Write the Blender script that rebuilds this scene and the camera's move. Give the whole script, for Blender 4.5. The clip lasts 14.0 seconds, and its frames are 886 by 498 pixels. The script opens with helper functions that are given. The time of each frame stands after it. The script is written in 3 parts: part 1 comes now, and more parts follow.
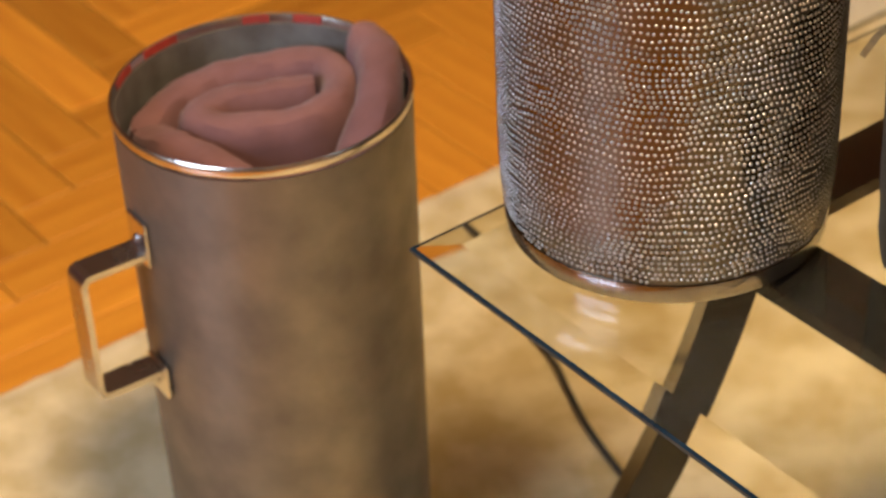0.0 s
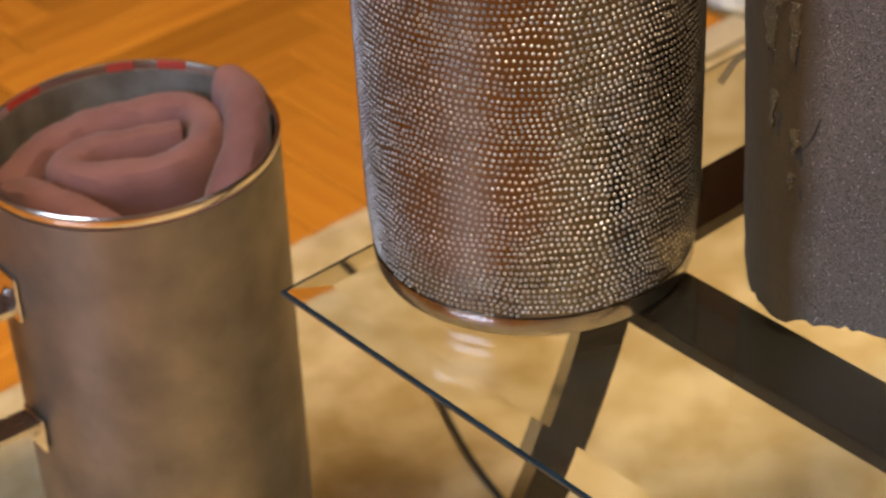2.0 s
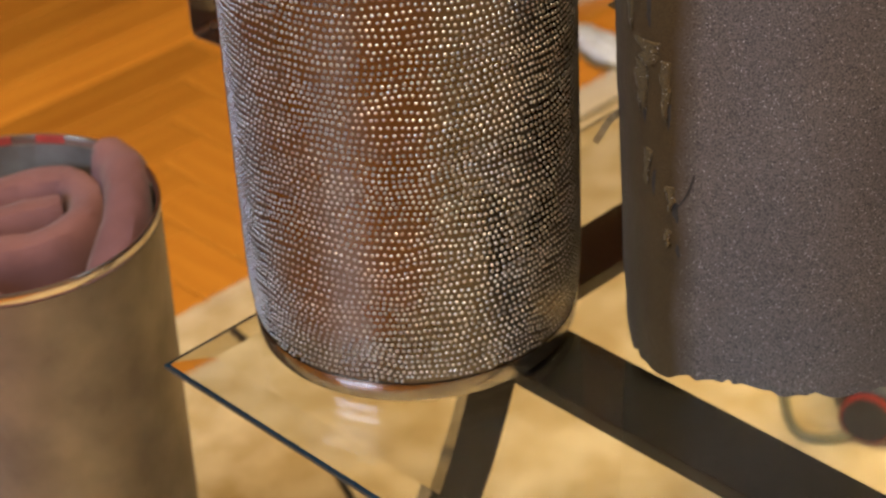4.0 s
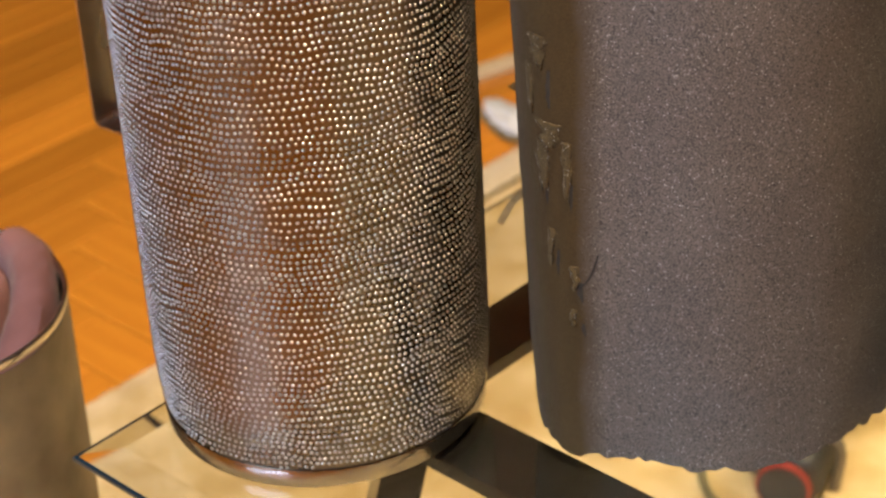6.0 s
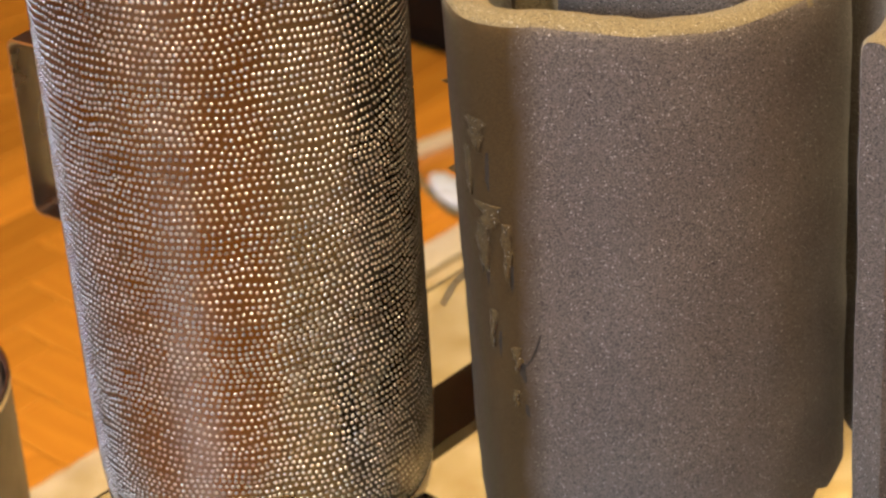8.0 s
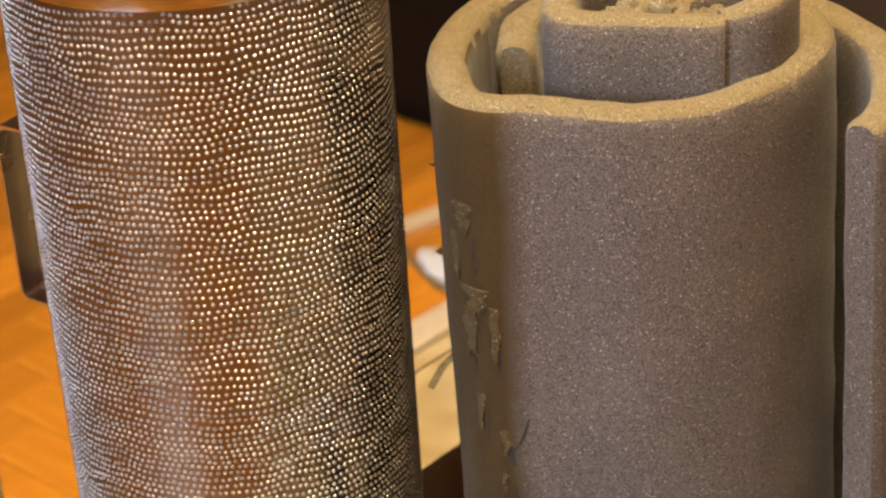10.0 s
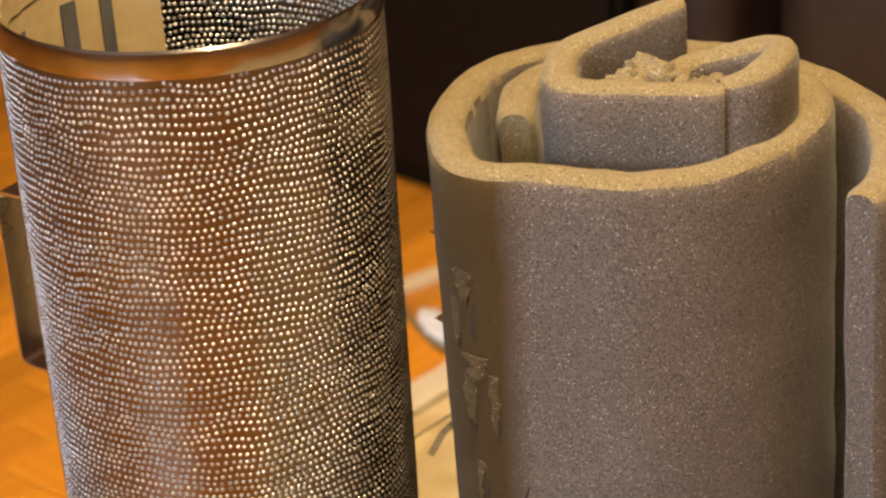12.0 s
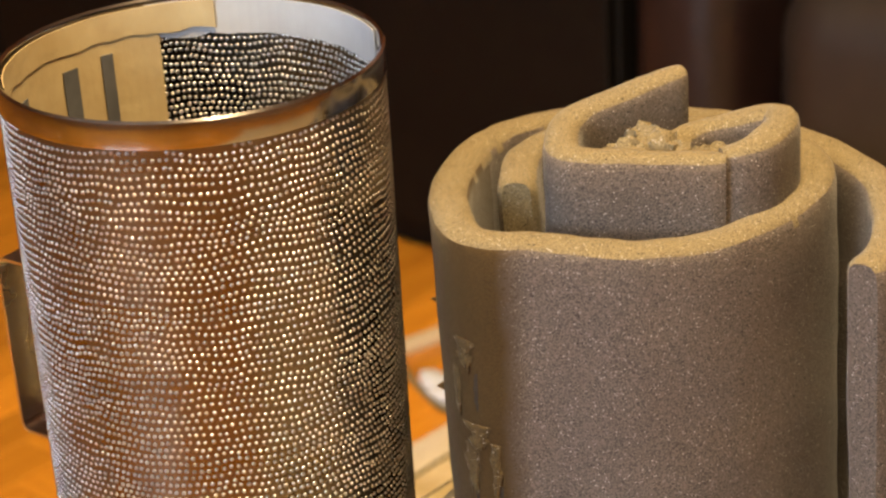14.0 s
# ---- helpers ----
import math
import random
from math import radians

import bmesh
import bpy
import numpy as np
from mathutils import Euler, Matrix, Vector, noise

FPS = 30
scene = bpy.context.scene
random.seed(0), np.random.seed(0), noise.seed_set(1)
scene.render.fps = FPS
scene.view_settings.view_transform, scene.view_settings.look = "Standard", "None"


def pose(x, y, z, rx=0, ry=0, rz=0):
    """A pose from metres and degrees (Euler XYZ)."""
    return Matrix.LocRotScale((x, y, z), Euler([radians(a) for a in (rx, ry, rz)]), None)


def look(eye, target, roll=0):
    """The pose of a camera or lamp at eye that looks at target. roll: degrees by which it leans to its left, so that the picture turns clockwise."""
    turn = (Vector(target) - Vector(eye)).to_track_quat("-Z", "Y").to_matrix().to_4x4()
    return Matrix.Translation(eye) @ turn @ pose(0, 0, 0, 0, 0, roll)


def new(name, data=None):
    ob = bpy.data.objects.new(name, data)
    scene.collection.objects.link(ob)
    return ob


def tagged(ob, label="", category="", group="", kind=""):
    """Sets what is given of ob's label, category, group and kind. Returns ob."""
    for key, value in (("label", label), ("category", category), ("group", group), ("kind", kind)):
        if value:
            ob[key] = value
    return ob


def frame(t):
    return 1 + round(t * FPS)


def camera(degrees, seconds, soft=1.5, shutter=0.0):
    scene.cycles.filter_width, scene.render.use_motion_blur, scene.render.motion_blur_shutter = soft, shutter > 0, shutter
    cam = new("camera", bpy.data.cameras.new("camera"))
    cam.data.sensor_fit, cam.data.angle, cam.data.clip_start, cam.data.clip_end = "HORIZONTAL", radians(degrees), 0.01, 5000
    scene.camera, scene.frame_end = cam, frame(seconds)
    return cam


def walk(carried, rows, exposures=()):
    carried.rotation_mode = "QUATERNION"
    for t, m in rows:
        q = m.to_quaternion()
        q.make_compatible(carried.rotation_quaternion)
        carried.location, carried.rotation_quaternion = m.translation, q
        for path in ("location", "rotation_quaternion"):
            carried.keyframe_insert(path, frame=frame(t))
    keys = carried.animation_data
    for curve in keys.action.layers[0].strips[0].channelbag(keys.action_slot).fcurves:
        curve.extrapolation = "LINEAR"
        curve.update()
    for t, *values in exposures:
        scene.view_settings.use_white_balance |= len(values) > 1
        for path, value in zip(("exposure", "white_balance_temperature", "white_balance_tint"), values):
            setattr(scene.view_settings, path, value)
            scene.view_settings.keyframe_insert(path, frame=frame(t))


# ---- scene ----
# camera: a tripod head that pans, then tilts
PIVOT, REACH = (-0.0469, -0.2126, 1.2666), 0.2544  # the head's axis, and how far the lens stands before it
cam = camera(23.93, 14.0, soft=2.4)
# the lens is focused on the canister and the foam
cam.data.dof.use_dof, cam.data.dof.focus_distance, cam.data.dof.aperture_fstop = True, 1.06, 10.0
TURNS = [
    (0.0, 54.873, 2.292, -4.08), (0.5, 54.996, 2.363, -5.181), (1.0, 55.106, 2.349, -6.165),
    (1.5, 55.162, 2.428, -6.992), (2.0, 55.601, 2.549, -7.847), (2.5, 55.974, 2.612, -8.729),
    (3.0, 56.258, 2.632, -9.576), (5.5, 58.26, 2.82, -13.204), (6.0, 58.684, 2.809, -13.722),
    (6.5, 58.804, 2.778, -14.131), (7.0, 59.054, 2.816, -14.738), (7.5, 59.57, 2.871, -15.195),
    (8.0, 60.445, 2.945, -15.314), (10.5, 62.493, 3.13, -15.774), (11.0, 62.782, 3.122, -15.762),
    (11.5, 63.356, 3.116, -15.735), (12.0, 63.794, 3.103, -15.716), (12.5, 64.327, 3.059, -15.673),
    (13.0, 64.676, 3.08, -15.685), (13.5, 64.903, 3.124, -15.692), (14.0, 65.306, 3.097, -15.668),
]
walk(cam, [(t, pose(*PIVOT, rx, ry, rz) @ pose(0, 0, -REACH)) for t, rx, ry, rz in TURNS], exposures=[(0.0, -0.53, 5840, 10), (3.0, -0.68, 5800, 10), (5.5, -0.33, 5800, 10), (6.5, -0.22, 5850, 10), (10.5, -0.06, 6250, 10), (14.0, -0.04, 6550, 10)])

# ---- room frame: the table's corner is its origin, x along the rug's edge ----
ROOM = pose(-0.0142, 1.0055, 0, 0, 0, 33.5)
TABLE_Z = 0.4165


def at(x, y, z=0.0, rz=0.0):
    return ROOM @ pose(x, y, z, 0, 0, rz)


# ---- light ----
world = bpy.data.worlds.new("world")
scene.world = world
world.use_nodes = True
wn = world.node_tree
sky = wn.nodes.new("ShaderNodeTexSky")
sky.sky_type, sky.sun_disc = "NISHITA", False
sky.sun_elevation, sky.sun_rotation = radians(35), radians(120)
wn.nodes["Background"].inputs["Strength"].default_value = 0.12
wn.links.new(sky.outputs[0], wn.nodes["Background"].inputs["Color"])


def area(name, m, sx, sy, power, colour):
    data = bpy.data.lights.new(name, "AREA")
    data.shape, data.size, data.size_y, data.energy, data.color = "RECTANGLE", sx, sy, power, colour
    ob = new(name, data)
    ob.matrix_world = m
    return ob


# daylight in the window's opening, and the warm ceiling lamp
area("window_light", ROOM @ look((-2.56, -0.2, 1.55), (0.3, -0.2, 0.6)), 1.35, 1.2, 104, (0.72, 0.85, 1.0))
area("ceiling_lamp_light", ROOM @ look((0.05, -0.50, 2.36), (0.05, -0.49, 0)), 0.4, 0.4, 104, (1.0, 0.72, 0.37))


# ---- materials ----
def material(name, colour, rough=0.6, metal=0.0, second=None, scale=30.0, detail=4.0, bump=0.0, bump_scale=200.0,
             stretch=(1, 1, 1), rough_var=0.0, random_tint=0.0, sheen=0.0, coat=0.0, spec=0.5):
    m = bpy.data.materials.new(name)
    m.use_nodes = True
    t = m.node_tree
    b = t.nodes["Principled BSDF"]
    b.inputs["Metallic"].default_value = metal
    b.inputs["Roughness"].default_value = rough
    b.inputs["Coat Weight"].default_value = coat
    b.inputs["Specular IOR Level"].default_value = spec
    b.inputs["Sheen Weight"].default_value = sheen
    co = t.nodes.new("ShaderNodeTexCoord")
    mp = t.nodes.new("ShaderNodeMapping")
    mp.inputs["Scale"].default_value = stretch
    t.links.new(co.outputs["Object"], mp.inputs["Vector"])
    n1 = t.nodes.new("ShaderNodeTexNoise")
    n1.inputs["Scale"].default_value, n1.inputs["Detail"].default_value = scale, detail
    t.links.new(mp.outputs[0], n1.inputs["Vector"])
    ramp = t.nodes.new("ShaderNodeValToRGB")
    ramp.color_ramp.elements[0].position, ramp.color_ramp.elements[1].position = 0.35, 0.65
    ramp.color_ramp.elements[0].color = (*colour, 1)
    ramp.color_ramp.elements[1].color = (*(second or colour), 1)
    t.links.new(n1.outputs["Fac"], ramp.inputs["Fac"])
    out = ramp.outputs["Color"]
    if random_tint:
        info = t.nodes.new("ShaderNodeObjectInfo")
        isl = t.nodes.new("ShaderNodeNewGeometry")
        add = t.nodes.new("ShaderNodeMath")
        t.links.new(info.outputs["Random"], add.inputs[0])
        t.links.new(isl.outputs["Random Per Island"], add.inputs[1])
        fr = t.nodes.new("ShaderNodeMath")
        fr.operation = "FRACT"
        t.links.new(add.outputs[0], fr.inputs[0])
        hs = t.nodes.new("ShaderNodeHueSaturation")
        mr = t.nodes.new("ShaderNodeMapRange")
        mr.inputs["To Min"].default_value, mr.inputs["To Max"].default_value = 1 - random_tint, 1 + random_tint
        t.links.new(fr.outputs[0], mr.inputs["Value"])
        t.links.new(mr.outputs[0], hs.inputs["Value"])
        t.links.new(out, hs.inputs["Color"])
        out = hs.outputs["Color"]
    t.links.new(out, b.inputs["Base Color"])
    if rough_var:
        mr = t.nodes.new("ShaderNodeMapRange")
        mr.inputs["To Min"].default_value, mr.inputs["To Max"].default_value = max(rough - rough_var, 0.02), rough + rough_var
        t.links.new(n1.outputs["Fac"], mr.inputs["Value"])
        t.links.new(mr.outputs[0], b.inputs["Roughness"])
    if bump:
        n2 = t.nodes.new("ShaderNodeTexNoise")
        n2.inputs["Scale"].default_value, n2.inputs["Detail"].default_value = bump_scale, 3
        t.links.new(mp.outputs[0], n2.inputs["Vector"])
        bp = t.nodes.new("ShaderNodeBump")
        bp.inputs["Strength"].default_value, bp.inputs["Distance"].default_value = bump, 0.002
        t.links.new(n2.outputs["Fac"], bp.inputs["Height"])
        t.links.new(bp.outputs[0], b.inputs["Normal"])
    return m


# one steel twice: dark reflections painted into the body's colour, highlights into the beads'
M_STEEL = material("beaded_steel_shaded", (0.148, 0.126, 0.102), 0.28, 1.0, (0.182, 0.156, 0.128), 18, rough_var=0.06)
M_BEAD = material("bead_steel_lit", (0.50, 0.48, 0.465), 0.32, 1.0, (0.34, 0.33, 0.32), 60)
M_POLISH = material("polished_steel", (0.32, 0.30, 0.295), 0.15, 1.0, (0.25, 0.23, 0.225), 40, rough_var=0.05, bump=0.05, bump_scale=60)
M_HANDLE = material("satin_steel", (0.56, 0.53, 0.50), 0.26, 1.0, (0.48, 0.45, 0.42), 50, rough_var=0.06)
M_RIM = material("bright_tin_rim", (0.74, 0.70, 0.64), 0.22, 1.0, (0.64, 0.60, 0.54), 50, rough_var=0.08)
M_TIN = material("brushed_tin", (0.27, 0.245, 0.215), 0.55, 1.0, (0.195, 0.175, 0.152), 22, rough_var=0.10, bump=0.16, bump_scale=90)
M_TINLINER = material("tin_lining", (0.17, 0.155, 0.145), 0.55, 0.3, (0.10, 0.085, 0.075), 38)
M_RED = material("red_paint", (0.36, 0.035, 0.022), 0.6, second=(0.24, 0.028, 0.018), scale=90)
M_PAPER = material("masking_tape", (0.34, 0.255, 0.13), 0.75, second=(0.39, 0.305, 0.165), scale=45, bump=0.2, bump_scale=150)
M_WHITE = material("white_paper", (0.37, 0.37, 0.38), 0.7, second=(0.32, 0.32, 0.33), scale=30)
M_SLOT = material("grey_rubber", (0.055, 0.055, 0.06), 0.7, second=(0.08, 0.08, 0.085), scale=80)
M_CLOTH = material("mauve_felt", (0.158, 0.068, 0.070), 0.9, second=(0.118, 0.048, 0.049), scale=30, bump=0.3, bump_scale=700, sheen=0.1)
M_BLACK = material("black_lacquer", (0.004, 0.0035, 0.003), 0.07, second=(0.006, 0.005, 0.004), scale=20, spec=0.3)
M_RUG = material("beige_pile", (0.75, 0.585, 0.31), 0.95, second=(0.53, 0.37, 0.135), scale=24, detail=10, bump=0.7, bump_scale=1100, sheen=0.3)
M_BORDER = material("pale_border", (0.74, 0.62, 0.42), 0.95, second=(0.66, 0.54, 0.35), scale=60, detail=8, bump=0.6, bump_scale=900, sheen=0.3)
M_OAK = material("honey_parquet", (0.66, 0.265, 0.022), 0.30, second=(0.53, 0.19, 0.014), scale=16, stretch=(0.25, 3, 1), random_tint=0.24, coat=0.4, bump=0.05, bump_scale=120)
M_GROUT = material("dark_joint", (0.10, 0.04, 0.012), 0.8, second=(0.07, 0.03, 0.01), scale=40)
M_LEATHER = material("brown_leather", (0.014, 0.006, 0.005), 0.42, second=(0.010, 0.0045, 0.004), scale=25, spec=0.3, bump=0.3, bump_scale=260)
M_LEATHER2 = material("taupe_leather", (0.019, 0.012, 0.009), 0.55, second=(0.015, 0.009, 0.007), scale=25, bump=0.3, bump_scale=260)
M_DARKWOOD = material("dark_wood", (0.004, 0.003, 0.0022), 0.5, second=(0.003, 0.002, 0.0018), scale=12, spec=0.15, stretch=(0.3, 3, 3))
M_WALL = material("warm_plaster", (0.31, 0.21, 0.125), 0.9, second=(0.28, 0.19, 0.11), scale=6, bump=0.2, bump_scale=80)
M_PANEL = material("brown_panelling", (0.28, 0.105, 0.030), 0.4, second=(0.22, 0.078, 0.020), scale=9, stretch=(3, 3, 0.25), bump=0.05, bump_scale=60)
M_CEIL = material("cream_ceiling", (0.46, 0.40, 0.32), 0.9, second=(0.43, 0.37, 0.29), scale=5)
M_FRAME = material("white_paint", (0.78, 0.77, 0.75), 0.4, second=(0.74, 0.73, 0.71), scale=10)
M_CABLE = material("black_rubber", (0.02, 0.02, 0.02), 0.5, second=(0.03, 0.03, 0.03), scale=50)
M_CABLE2 = material("olive_cable", (0.16, 0.14, 0.07), 0.5, second=(0.20, 0.17, 0.09), scale=50)
M_LATH = material("pale_wood", (0.62, 0.50, 0.34), 0.7, second=(0.52, 0.41, 0.27), scale=14, stretch=(0.3, 4, 4))
M_WHITEPL = material("white_plastic", (0.72, 0.74, 0.80), 0.4, second=(0.66, 0.68, 0.74), scale=30)


def foam_material(name, dark, light, worn=None):
    """Open-cell foam: fine pores, a slow change of tone and a few glints painted as pale cells."""
    m = bpy.data.materials.new(name)
    m.use_nodes = True
    t = m.node_tree
    b = t.nodes["Principled BSDF"]
    b.inputs["Roughness"].default_value = 0.85
    b.inputs["Specular IOR Level"].default_value = 0.2
    b.inputs["Sheen Weight"].default_value = 0.12
    b.inputs["Sheen Roughness"].default_value = 0.4
    co = t.nodes.new("ShaderNodeTexCoord")
    big = t.nodes.new("ShaderNodeTexNoise")
    big.inputs["Scale"].default_value, big.inputs["Detail"].default_value = 25, 3
    fine = t.nodes.new("ShaderNodeTexNoise")
    fine.inputs["Scale"].default_value, fine.inputs["Detail"].default_value = 1300, 3
    pores = t.nodes.new("ShaderNodeTexVoronoi")
    pores.inputs["Scale"].default_value = 1900
    for n in (big, fine, pores):
        t.links.new(co.outputs["Object"], n.inputs["Vector"])
    mix = t.nodes.new("ShaderNodeMix")
    mix.data_type = "RGBA"
    mix.inputs["A"].default_value, mix.inputs["B"].default_value = (*dark, 1), (*light, 1)
    mr = t.nodes.new("ShaderNodeMapRange")
    mr.inputs["From Min"].default_value, mr.inputs["From Max"].default_value = 0.40, 0.60
    t.links.new(fine.outputs["Fac"], mr.inputs["Value"])
    avg = t.nodes.new("ShaderNodeMath")
    avg.operation = "MULTIPLY_ADD"
    avg.inputs[1].default_value = 0.75
    half = t.nodes.new("ShaderNodeMath")
    half.operation = "MULTIPLY"
    half.inputs[1].default_value = 0.3
    t.links.new(big.outputs["Fac"], half.inputs[0])
    t.links.new(mr.outputs[0], avg.inputs[0])
    t.links.new(half.outputs[0], avg.inputs[2])
    t.links.new(avg.outputs[0], mix.inputs["Factor"])
    # pale specks: the foam's sparkle put into its base colour
    glint = t.nodes.new("ShaderNodeMapRange")
    glint.inputs["From Min"].default_value, glint.inputs["From Max"].default_value = 0.982, 0.990
    sep = t.nodes.new("ShaderNodeSeparateColor")
    t.links.new(pores.outputs["Color"], sep.inputs[0])
    t.links.new(sep.outputs[0], glint.inputs["Value"])
    mix2 = t.nodes.new("ShaderNodeMix")
    mix2.data_type = "RGBA"
    mix2.inputs["B"].default_value = (0.36, 0.33, 0.30, 1)
    t.links.new(glint.outputs[0], mix2.inputs["Factor"])
    t.links.new(mix.outputs["Result"], mix2.inputs["A"])
    hole = t.nodes.new("ShaderNodeMapRange")
    hole.inputs["From Min"].default_value, hole.inputs["From Max"].default_value = 0.06, 0.04
    t.links.new(sep.outputs[1], hole.inputs["Value"])
    mix3 = t.nodes.new("ShaderNodeMix")
    mix3.data_type = "RGBA"
    mix3.inputs["B"].default_value = (dark[0] * 0.3, dark[1] * 0.3, dark[2] * 0.3, 1)
    t.links.new(hole.outputs[0], mix3.inputs["Factor"])
    t.links.new(mix2.outputs["Result"], mix3.inputs["A"])
    out = mix3.outputs["Result"]
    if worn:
        # grey skin off in an upright strip, brown inside, shade also painted in
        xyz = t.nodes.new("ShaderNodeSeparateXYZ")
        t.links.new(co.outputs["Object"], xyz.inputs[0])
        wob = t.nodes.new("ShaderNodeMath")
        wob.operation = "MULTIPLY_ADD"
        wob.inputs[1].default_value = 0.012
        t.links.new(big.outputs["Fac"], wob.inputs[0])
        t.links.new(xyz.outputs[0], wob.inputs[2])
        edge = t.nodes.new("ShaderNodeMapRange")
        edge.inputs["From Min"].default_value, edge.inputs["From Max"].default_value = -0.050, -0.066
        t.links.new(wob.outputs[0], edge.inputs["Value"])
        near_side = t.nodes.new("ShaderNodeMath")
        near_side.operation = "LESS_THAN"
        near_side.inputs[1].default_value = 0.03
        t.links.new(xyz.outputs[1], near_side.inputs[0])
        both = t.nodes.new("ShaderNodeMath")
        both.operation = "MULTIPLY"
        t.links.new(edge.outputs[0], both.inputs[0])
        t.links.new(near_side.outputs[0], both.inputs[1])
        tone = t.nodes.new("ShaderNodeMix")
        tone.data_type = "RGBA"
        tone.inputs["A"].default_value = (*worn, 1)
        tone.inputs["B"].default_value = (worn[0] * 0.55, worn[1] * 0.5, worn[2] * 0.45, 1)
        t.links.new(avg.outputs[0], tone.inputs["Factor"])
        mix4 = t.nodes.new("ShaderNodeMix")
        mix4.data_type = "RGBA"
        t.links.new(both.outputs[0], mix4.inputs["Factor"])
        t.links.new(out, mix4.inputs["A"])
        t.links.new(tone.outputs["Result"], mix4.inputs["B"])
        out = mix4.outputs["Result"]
    t.links.new(out, b.inputs["Base Color"])
    bp = t.nodes.new("ShaderNodeBump")
    bp.inputs["Strength"].default_value, bp.inputs["Distance"].default_value = 0.45, 0.0008
    t.links.new(fine.outputs["Fac"], bp.inputs["Height"])
    t.links.new(bp.outputs[0], b.inputs["Normal"])
    return m


M_FOAM = foam_material("grey_brown_foam", (0.044, 0.035, 0.031), (0.140, 0.114, 0.098))
# worn darkens the left strip: torn-off skin together with the shade beside the canister
M_SKIN = foam_material("worn_shaded_foam_skin", (0.044, 0.035, 0.031), (0.140, 0.114, 0.098), worn=(0.056, 0.033, 0.009))
M_CUT = foam_material("cut_foam", (0.095, 0.074, 0.040), (0.195, 0.155, 0.090))
M_TORN = foam_material("torn_foam", (0.036, 0.023, 0.008), (0.088, 0.058, 0.022))
# torn foam again, its base colour raised so shaded slivers look lit
M_LIT_SLIVER = foam_material("lit_torn_foam", (0.32, 0.24, 0.13), (0.48, 0.38, 0.22))
# near-black colour that stands for the shade inside the splits
M_CRACK_SHADE = material("foam_crack_shade", (0.015, 0.011, 0.008), 0.95, second=(0.025, 0.018, 0.012), scale=200)


def glass_material(name, colour, rough=0.0):
    m = bpy.data.materials.new(name)
    m.use_nodes = True
    b = m.node_tree.nodes["Principled BSDF"]
    b.inputs["Base Color"].default_value = (*colour, 1)
    b.inputs["Roughness"].default_value = rough
    b.inputs["Transmission Weight"].default_value = 1
    b.inputs["IOR"].default_value = 1.5
    return m


M_GLASS = glass_material("clear_glass", (0.95, 0.98, 0.96))
M_EDGE = material("ground_glass_edge", (0.005, 0.013, 0.022), 0.12, second=(0.009, 0.021, 0.034), scale=40)


# ---- mesh helpers ----
def mesh_object(name, verts, faces, mat, smooth=True):
    me = bpy.data.meshes.new(name)
    me.from_pydata(verts, [], faces)
    me.materials.append(mat)
    if smooth:
        me.polygons.foreach_set("use_smooth", [True] * len(me.polygons))
    me.update()
    return new(name, me)


def part(name, bm, mat, parent=None, label="", smooth=False, kind=""):
    """One bmesh as one mesh object under a thing or a part."""
    bmesh.ops.recalc_face_normals(bm, faces=bm.faces[:])
    for e in bm.edges:
        e.smooth = len(e.link_faces) == 2 and e.calc_face_angle(0) < 0.7
    me = bpy.data.meshes.new(name)
    bm.to_mesh(me)
    bm.free()
    me.materials.append(mat)
    if smooth:
        me.polygons.foreach_set("use_smooth", [True] * len(me.polygons))
    ob = new(name, me)
    ob.parent = parent
    return tagged(ob, label, kind=kind)


def box(x0, x1, y0, y1, z0, z1, bevel=0.0, segments=2):
    bm = bmesh.new()
    bmesh.ops.create_cube(bm, size=1)
    bmesh.ops.transform(bm, matrix=Matrix.Translation(((x0 + x1) / 2, (y0 + y1) / 2, (z0 + z1) / 2)) @ Matrix.Diagonal((x1 - x0, y1 - y0, z1 - z0, 1)), verts=bm.verts)
    if bevel:
        bmesh.ops.bevel(bm, geom=bm.edges[:], offset=bevel, segments=segments, profile=0.5, affect="EDGES")
    return bm


def lathe(profile, segments=96, wobble=0.0):
    """A solid of revolution from a closed ring of (radius, z)."""
    bm = bmesh.new()
    rings = []
    for i in range(segments):
        a = 2 * math.pi * i / segments
        w = 1 + wobble * (math.sin(2 * a + 0.6) + 0.5 * math.sin(5 * a))
        rings.append([bm.verts.new((r * w * math.cos(a), r * w * math.sin(a), z)) for r, z in profile])
    n = len(profile)
    for i in range(segments):
        p, q = rings[i], rings[(i + 1) % segments]
        for j in range(n):
            k = (j + 1) % n
            bm.faces.new((p[j], q[j], q[k], p[k]))
    return bm


def thing(name, m, label, category, group="", kind=""):
    ob = new(name)
    ob.empty_display_size = 0.05
    ob.matrix_world = m
    return tagged(ob, label, category, group, kind)


def spline(points, step=0.004):
    """An even walk along a smooth curve through the points."""
    p = [Vector(q) for q in points]
    p = [2 * p[0] - p[1]] + p + [2 * p[-1] - p[-2]]
    out = []
    for i in range(1, len(p) - 2):
        n = max(2, int((p[i + 1] - p[i]).length / step))
        for k in range(n):
            t = k / n
            out.append(0.5 * (2 * p[i] + (p[i + 1] - p[i - 1]) * t + (2 * p[i - 1] - 5 * p[i] + 4 * p[i + 1] - p[i + 2]) * t * t
                              + (3 * p[i] - p[i - 1] - 3 * p[i + 1] + p[i + 2]) * t ** 3))
    out.append(p[-2].copy())
    return out


